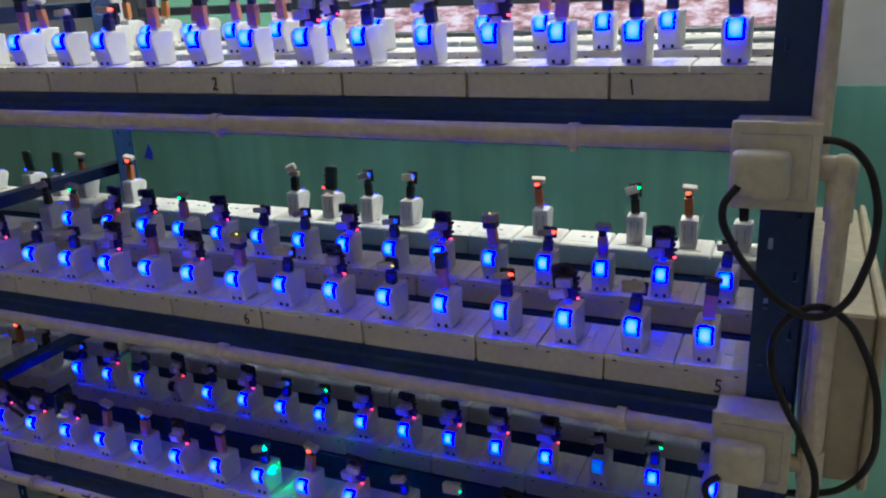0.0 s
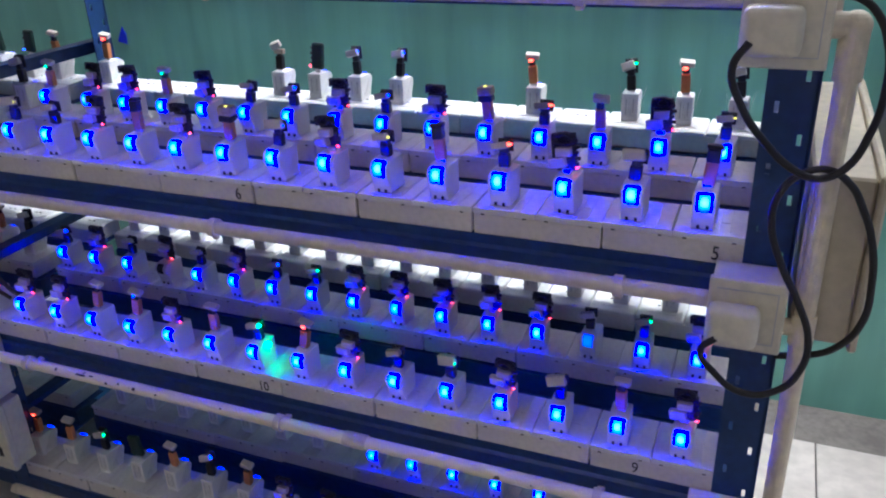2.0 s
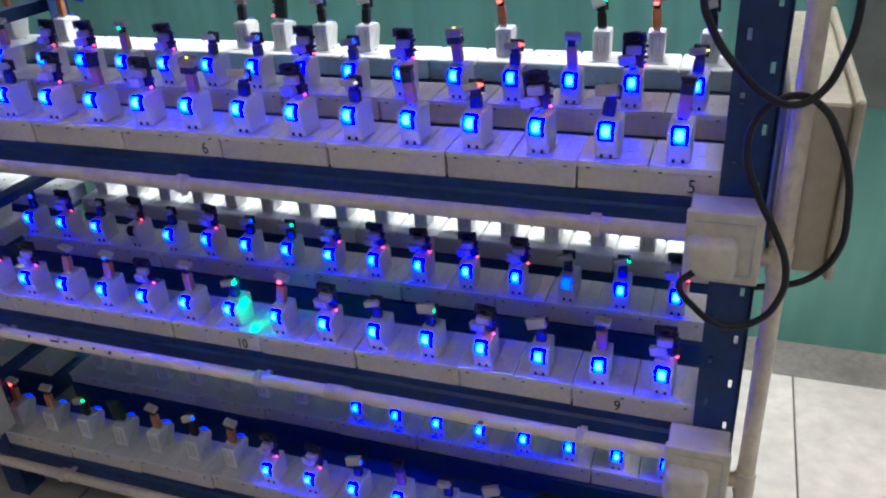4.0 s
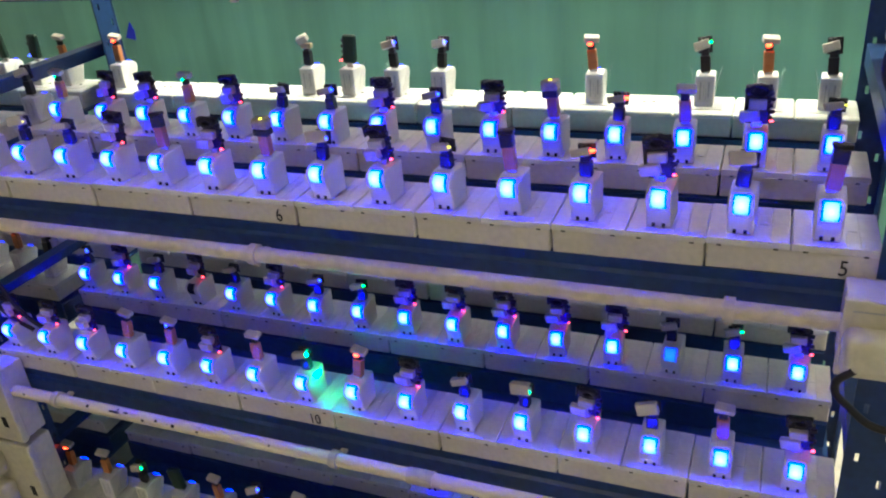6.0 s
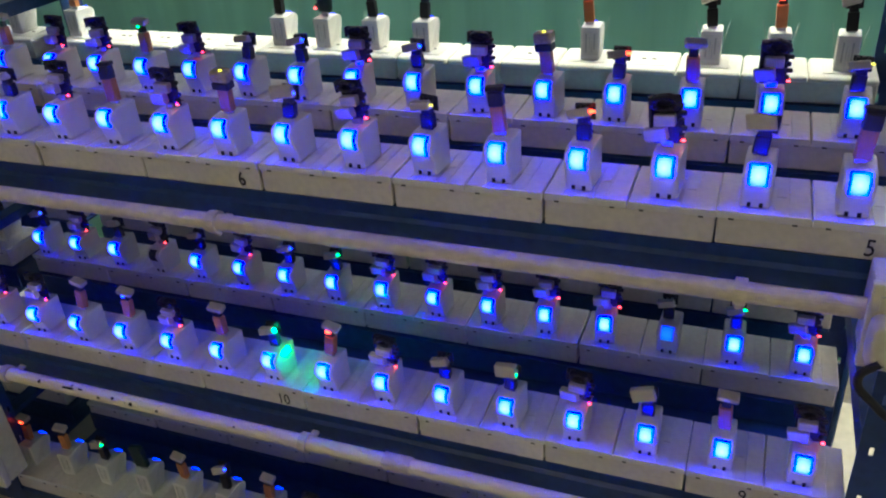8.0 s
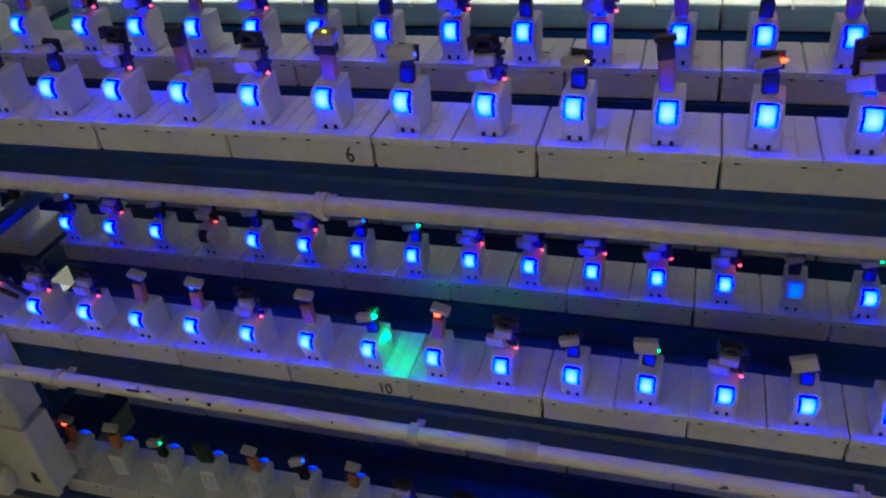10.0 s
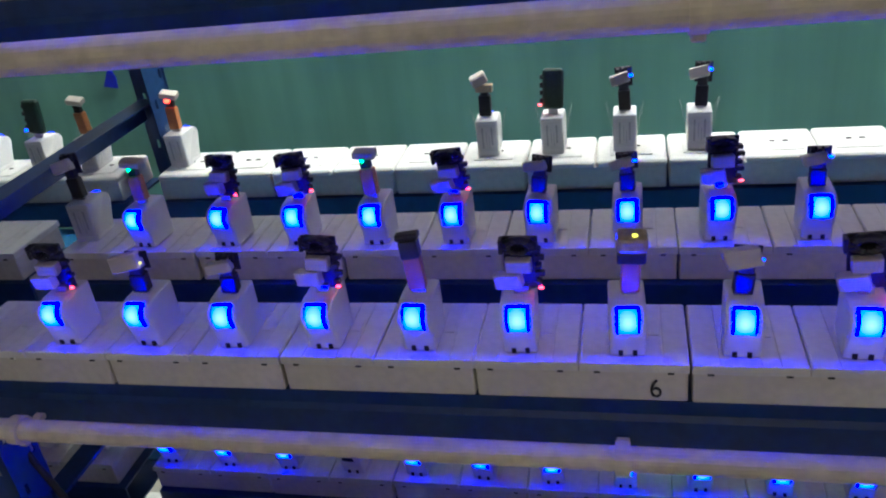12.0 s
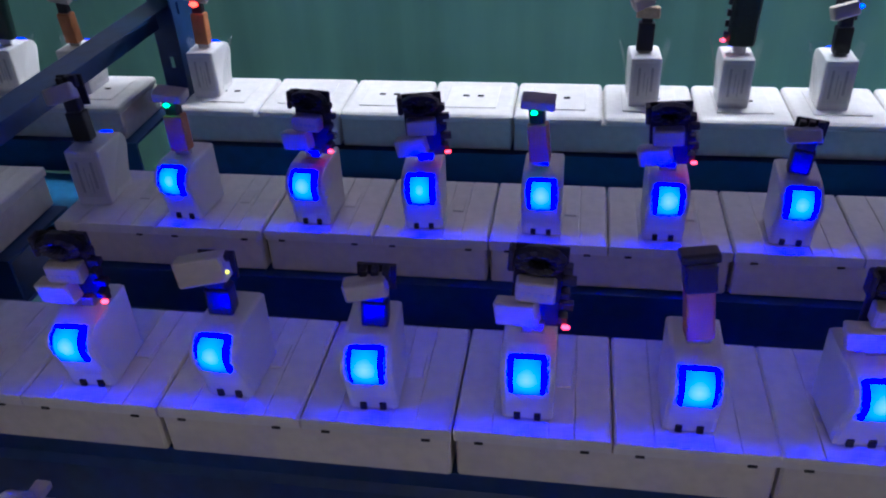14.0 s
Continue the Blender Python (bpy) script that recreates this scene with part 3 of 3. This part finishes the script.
    if lamp:
        bm = bmesh.new()
        bmesh.ops.create_icosphere(bm, subdivisions=1, radius=0.0022 if light != "fire" else 0.0042, matrix=Matrix.Translation(at) @ Matrix.Diagonal((1.2, 0.8, 0.8, 1)))
        part("indicator_light", bm, lamp, ob, f"small glowing {'orange-red' if light == 'fire' else 'green' if light == 'bright' else light} light")
    if light == "bright":
        bm = bmesh.new()
        bmesh.ops.create_icosphere(bm, subdivisions=1, radius=0.003, matrix=Matrix.Translation((0.0185, -0.002, -0.008)))
        part("indicator_light", bm, lamp, ob, "bright green light")
    PROTO[key] = ob
    return ob


def set_of(lv, row, entries, turned=False, style="lit"):
    """entries: x of the charger and the load on it ('' for a bare charger)."""
    for x, kind in entries:
        r = random.uniform
        y, z = row_at(lv, row, x)
        y, z = y + 0.0065 + r(-0.001, 0.001), z + TOP + 0.0012
        turn = r(-4, 4)
        if turned:
            c = pose(x, y + 0.064, z, 0, 0, 180 + turn)
        else:
            c = pose(x, y, z, 0, 0, turn)
        charger(c, "wrapped" if turned else style)
        if kind:
            load(pose(x + r(-0.002, 0.002), y + (0.038 if turned else 0.023), z + 0.0482, r(-7, 7), r(-6, 6), turn + r(-6, 6)), kind, turned)


def grid_x(first, kinds, start=-0.575, step=PITCH):
    return [(start + step * (first - 1 + k), kind) for k, kind in enumerate(kinds) if kind is not None]


B, C, T = "board_red", "black_none", "tab_none"
set_of(2, "front", grid_x(1, [B, "tab_yellow", C, B, "dark_none", B, "amber_yellow", "tab_blue", B, "black_yellow", "dark_none", "black_fire", "frame_red", T, "dark_none"], -0.570, 0.0868))
set_of(2, "middle", grid_x(1, [None, B, B, "orange_green", B, C, "black_blue", B, "black_blue", B, "amber_yellow", "black_fire", "orange_none", "frame_red", "black_yellow"], -0.575, 0.0876))
set_of(2, "middle", [(-0.592, "orange_green")])
set_of(2, "middle", [(-0.680, C)], True)
set_of(2, "back", [(-0.676, "orange_fire"), (-0.228, "capped_none"), (-0.142, "pcb_red"), (-0.052, "black_blue"), (0.038, "black_blue"), (0.306, "orange_fire"), (0.478, "black_green"), (0.568, "orange_fire"), (0.658, C)], True)
set_of(2, "back", [(-0.822, "orange_none"), (-0.905, "pcb_blue"), (-0.995, "pcb_blue"), (-1.13, "pcb_red")], True)
set_of(3, "front", grid_x(1, [B, B, B, "orange_none", "orange_blue", B, "orange_none", "black_bright", "orange_fire", B, C, "tab_green", B, T, "orange_none", B], -0.664))
set_of(3, "middle", grid_x(1, ["black_blue", B, C, None, C, B, "black_blue", "black_green", B, B, B, B, B, None, "black_green", B], -0.672, 0.0881))
set_of(3, "middle", [(0.473, C)], style="faint")
set_of(3, "middle", [(-0.80, C), (-0.885, "orange_fire"), (-0.97, C)], True)
set_of(3, "middle", [(-0.406, B)], style="off")
set_of(3, "back", [(-0.66 + 0.0885 * k, "orange_none" if k % 3 else C) for k in range(16)], True)
set_of(1, "front", [(-0.59, B), (-0.50, "orange_none"), (-0.414, "dark_none"), (-0.316, C), (-0.238, "black_fire"), (-0.149, "orange_none"), (-0.062, "dark_none"), (0.028, "orange_none"), (0.116, B), (0.202, T), (0.294, "black_fire"), (0.38, "board_red"), (0.463, "dark_none"), (0.55, C), (0.657, C)])
set_of(1, "middle", [(-0.584, "orange_none"), (-0.41, C), (-0.32, "orange_none"), (-0.231, "orange_green"), (-0.143, "orange_none"), (-0.053, "orange_none"), (0.037, B), (0.124, "black_blue"), (0.203, B), (0.301, B), (0.386, "orange_none"), (0.473, C), (0.559, C)])
set_of(1, "back", [(-0.60, "orange_none"), (-0.50, "orange_none"), (-0.40, "black_none")], True)
set_of(4, "front", [(-0.682, "orange_fire"), (-0.588, "orange_none"), (-0.494, "black_green"), (-0.406, "pcb_none"), (-0.318, "orange_none"), (-0.228, "black_blue"), (-0.143, "orange_none")], True)
set_of(4, "front", [(-0.046, B), (0.043, B), (0.131, "tab_blue"), (0.218, "dark_none"), (0.306, C), (0.393, T), (0.48, B), (0.567, C), (0.655, B)])
set_of(4, "middle", [(-0.63 + 0.0885 * k, "") for k in range(7)], True)
set_of(4, "middle", [(0.045 + 0.0875 * k, B if k % 2 else C) for k in range(8)])

# ---- conduit, clamps and switches ----
def clamp_mesh():
    bm = bmesh.new()
    n = 20
    for k in range(n):
        a0, a1 = math.tau * k / n, math.tau * (k + 1) / n
        q = []
        for a in (a0, a1):
            for rr in (0.0108, 0.0142):
                for x in (-0.006, 0.006):
                    q.append(bm.verts.new((x, rr * math.cos(a), rr * math.sin(a))))
        for f in ((2, 3, 7, 6), (0, 4, 5, 1), (0, 2, 6, 4), (1, 5, 7, 3)):
            bm.faces.new([q[i] for i in f])
    bmesh.ops.remove_doubles(bm, verts=bm.verts, dist=1e-6)
    cuboid(bm, -0.0055, 0.008, -0.010, 0.0055, 0.031, -0.004, 0.001)
    cuboid(bm, -0.0045, -0.004, -0.0185, 0.0045, 0.004, -0.012, 0.0012)
    bmesh.ops.recalc_face_normals(bm, faces=bm.faces)
    return mesh_of("clamp", bm, PVC)


CLAMP = clamp_mesh()
PIPEY = -0.035
CLAMPS = {1: (-0.52, -0.006, 0.494), 2: (-0.62, -0.054, 0.556), 3: (-0.545, 0.012, 0.545), 4: (-0.52, 0.03)}
for lv, zb in LEVEL.items():
    zp = zb - {1: 0.035, 3: 0.025, 4: 0.022}.get(lv, 0.030)
    radius = 0.0122 if lv == 1 else 0.0105
    pipe = thing("conduit_pipe", Matrix.Identity(4), "cream plastic conduit pipe clipped under the shelf beam" if lv != 3 else "cream plastic conduit pipe with dark scuffs", "pipe", "conduits under the shelves")
    bm = bmesh.new()
    rod(bm, (-0.705, PIPEY, zp), (0.668, PIPEY, zp), radius, 20)
    part("pipe_body", bm, CHIPPED if lv == 3 else PVC, pipe, smooth=False)
    if lv == 3:
        bm = bmesh.new()
        rod(bm, (0.135, PIPEY, zp), (0.175, PIPEY, zp), 0.0125, 20)
        part("coupling", bm, PVC, pipe)
        for sx, wide, a0, a1 in ((-0.468, 0.006, 120, 150), (-0.409, 0.026, 128, 146), (-0.385, 0.010, 118, 134), (-0.348, 0.007, 150, 172), (-0.321, 0.006, 128, 150), (-0.286, 0.008, 138, 168), (-0.237, 0.005, 150, 170), (-0.10, 0.004, 135, 150)):
            bm = bmesh.new()
            ring = [[bm.verts.new((x, PIPEY + 0.0107 * math.cos(radians(a)), zp + 0.0107 * math.sin(radians(a)))) for x in (sx - wide * (0.5 - 0.15 * (k % 2)), sx + wide * (0.5 - 0.2 * ((k + 1) % 2)))] for k, a in enumerate((a0, (2 * a0 + a1) / 3, (a0 + 2 * a1) / 3, a1))]
            for k in range(3):
                bm.faces.new((ring[k][0], ring[k][1], ring[k + 1][1], ring[k + 1][0]))
            bmesh.ops.solidify(bm, geom=bm.faces, thickness=0.0003)
            part("scuff", bm, DARK, pipe, "dark chipped scuff")
    for cx in CLAMPS[lv]:
        c = new("clamp", CLAMP)
        c.parent, c.location = pipe, (cx, PIPEY, zp)


def switch_socket(m, label):
    if "switch" in PROTO:
        return copy_thing(PROTO["switch"], m)
    ob = thing("wall_socket_box", m, label, "socket", "sockets on the rack posts")
    part("back_box", block(-0.040, -0.048, -0.044, 0.040, -0.004, 0.044, 0.003, 2), SWITCH, ob)
    part("face_plate", block(-0.043, -0.058, -0.046, 0.043, -0.048, 0.046, 0.003, 2), SWITCH, ob)
    bm = bmesh.new()
    for a in ((-0.034, -0.034, 0.034, -0.033), (-0.034, 0.033, 0.034, 0.034)):
        cuboid(bm, a[0], -0.0588, a[1], a[2], -0.0578, a[3])
    for a in ((-0.034, -0.034), (0.033, 0.034)):
        cuboid(bm, a[0], -0.0588, -0.033, a[1], -0.0578, 0.033)
    part("plate_groove", bm, GREYINK, ob)
    PROTO["switch"] = ob
    return ob


def mains_plug(m):
    if "plug" in PROTO:
        return copy_thing(PROTO["plug"], m)
    ob = thing("mains_plug", m, "cream rounded mains plug in a socket", "plug", "mains plugs")
    part("plug_body", block(-0.030, -0.030, -0.026, 0.028, 0.0, 0.024, 0.013, 4), SWITCH, ob, smooth=True)
    part("plug_base", block(-0.022, -0.004, -0.022, 0.022, 0.0005, 0.020, 0.001), SWITCH, ob)
    PROTO["plug"] = ob
    return ob


for zc in (1.170, 0.835, 0.480):
    switch_socket(pose(0.707, 0, zc, 0, 0, 0), "cream surface mounted wall socket on the rack post")
    mains_plug(pose(0.696, -0.058, zc - 0.004))
switch_socket(pose(-0.800, 0, 0.83), "")
mains_plug(pose(-0.822, -0.058, 0.826))


def double_socket(m):
    """A large surface box that takes two plugs, one over the other."""
    ob = thing("double_socket_box", m, "large cream surface box for two plugs on the rack post", "socket", "large sockets on the rack post")
    part("back_box", block(-0.072, -0.046, -0.077, 0.072, -0.003, 0.077, 0.004, 2), SWITCH, ob)
    plate = part("face_plate", block(-0.075, -0.060, -0.079, 0.075, -0.0462, 0.079, 0.004, 2), SWITCH, ob)
    part("plug_hole", block(0.040, -0.0606, -0.046, 0.052, -0.0595, -0.022, 0.0004), DARK, plate)
    return ob


for zc in (0.468, 0.300):
    double_socket(pose(-0.718, 0, zc))
    for dz in (0.036, -0.036):
        mains_plug(pose(-0.738, -0.0602, zc + dz))

riser = thing("conduit_riser", Matrix.Identity(4), "cream plastic conduit riser with a tee beside the rack", "pipe")
bm = bmesh.new()
rod(bm, (0.748, -0.020, 1.17), (0.748, -0.020, 1.95), 0.010, 20)
part("upper_pipe", bm, PVC, riser)
bm = bmesh.new()
rod(bm, (0.772, -0.030, 0.0), (0.772, -0.030, 1.13), 0.0115, 20)
part("lower_pipe", bm, PVC, riser)
bm = bmesh.new()
rod(bm, (0.745, -0.030, 1.165), (0.774, -0.030, 1.165), 0.0135, 20)
bmesh.ops.create_uvsphere(bm, u_segments=16, v_segments=10, radius=0.0155, matrix=Matrix.Translation((0.772, -0.030, 1.165)))
rod(bm, (0.772, -0.030, 1.165), (0.772, -0.030, 1.11), 0.0145, 20)
part("tee_fitting", bm, PVC, riser)
for zc in (0.815, 0.462):
    bm = bmesh.new()
    rod(bm, (0.747, -0.030, zc), (0.772, -0.030, zc), 0.0105, 16)
    rod(bm, (0.772, -0.030, zc - 0.02), (0.772, -0.030, zc + 0.02), 0.014, 20)
    part("tee_fitting", bm, PVC, riser)

# ---- distribution box on the rack's side ----
box = thing("distribution_box", Matrix.Identity(4), "cream steel distribution box on the side of the rack", "cabinet")
part("box_shell", block(0.757, -0.02, 0.795, 0.822, 0.42, 1.003, 0.003), STEEL, box)
part("box_door", block(0.823, -0.026, 0.789, 0.833, 0.426, 1.009, 0.003), STEEL, box)

# ---- cables ----
tagged(tube("power_cable", [(0.676, -0.088, 1.156), (0.663, -0.092, 1.133), (0.674, -0.086, 1.094), (0.701, -0.080, 1.055), (0.736, -0.076, 1.024), (0.760, -0.070, 1.016), (0.783, -0.062, 1.027), (0.800, -0.055, 1.063), (0.807, -0.050, 1.109), (0.802, -0.046, 1.150), (0.788, -0.042, 1.179), (0.769, -0.038, 1.193), (0.745, -0.034, 1.195)], 0.0041, CABLE), "thick black rubber power cable looping from a plug", "cable", "power cables")
tagged(tube("power_cable", [(0.679, -0.088, 0.818), (0.664, -0.090, 0.800), (0.681, -0.088, 0.772), (0.715, -0.086, 0.749), (0.752, -0.082, 0.757), (0.774, -0.078, 0.789), (0.776, -0.074, 0.829), (0.761, -0.070, 0.867), (0.737, -0.066, 0.911), (0.721, -0.060, 0.955), (0.724, -0.056, 0.989), (0.742, -0.054, 1.013), (0.767, -0.051, 1.020), (0.790, -0.048, 1.007), (0.810, -0.045, 0.975), (0.824, -0.043, 0.939), (0.832, -0.042, 0.890), (0.830, -0.040, 0.837), (0.809, -0.036, 0.799), (0.784, -0.030, 0.781), (0.748, -0.022, 0.768)], 0.0041, CABLE), "thick black rubber power cable beside the distribution box", "cable", "power cables")
for dx, dz in ((0.0, 0.0), (0.05, -0.01)):
    tagged(tube("power_cable", [(-0.79 + dx, 0.05, 0.84 + dz), (-0.74 + dx, 0.03, 0.72), (-0.67 + dx, 0.02, 0.62), (-0.63 + dx, 0.03, 0.585)], 0.004, CABLE), "black cable hanging between the shelves", "cable", "power cables")
tagged(tube("power_cable", [(-0.742, -0.088, 0.425), (-0.775, -0.110, 0.395), (-0.83, -0.125, 0.375), (-0.90, -0.12, 0.385), (-0.97, -0.09, 0.44)], 0.004, CABLE), "black cable looping under a socket", "cable", "power cables")

# ---- small things ----
bm = block(0.93, WALLY - 0.02, 0.66, 1.30, WALLY - 0.012, 0.98)
structure("wall_sheet", bm, BOARD, "dull grey sheet hung on the green wall", "sheet")
# thin blue patch in place of a light reflection in the gloss paint
bm = bmesh.new()
line = ((-1.190, 0.868), (-1.156, 0.862), (-1.154, 0.888), (-1.164, 0.914))
lo = [bm.verts.new((x, WALLY - 0.003, z)) for x, z in line]
hi = [bm.verts.new((x, WALLY - 0.0005, z)) for x, z in line]
bm.faces.new(lo)
bm.faces.new(hi[::-1])
for i in range(4):
    bm.faces.new((lo[i], hi[i], hi[(i + 1) % 4], lo[(i + 1) % 4]))
bmesh.ops.recalc_face_normals(bm, faces=bm.faces)
tagged(new("blue_wall_glint", mesh_of("blue_wall_glint", bm, BLUEGLINT)), "blue patch painted as a display's reflection in the gloss wall", "scrap")

# ---- floor tiles ----
bm = bmesh.new()
cuboid(bm, 0, 0, -0.006, 0.496, 0.496, 0.0, 0.0015)
TILEMESH = mesh_of("tile", bm, TILE)
ground = bpy.data.objects["floor"]
for i in range(10):
    for j in range(8):
        t = new("tile", TILEMESH)
        t.parent, t.location = ground, (-2.58 + 0.5 * i - 0.04 + 0.04, WALLY - 0.16 - 0.5 * (j + 1) + 0.5 * 0, 0)
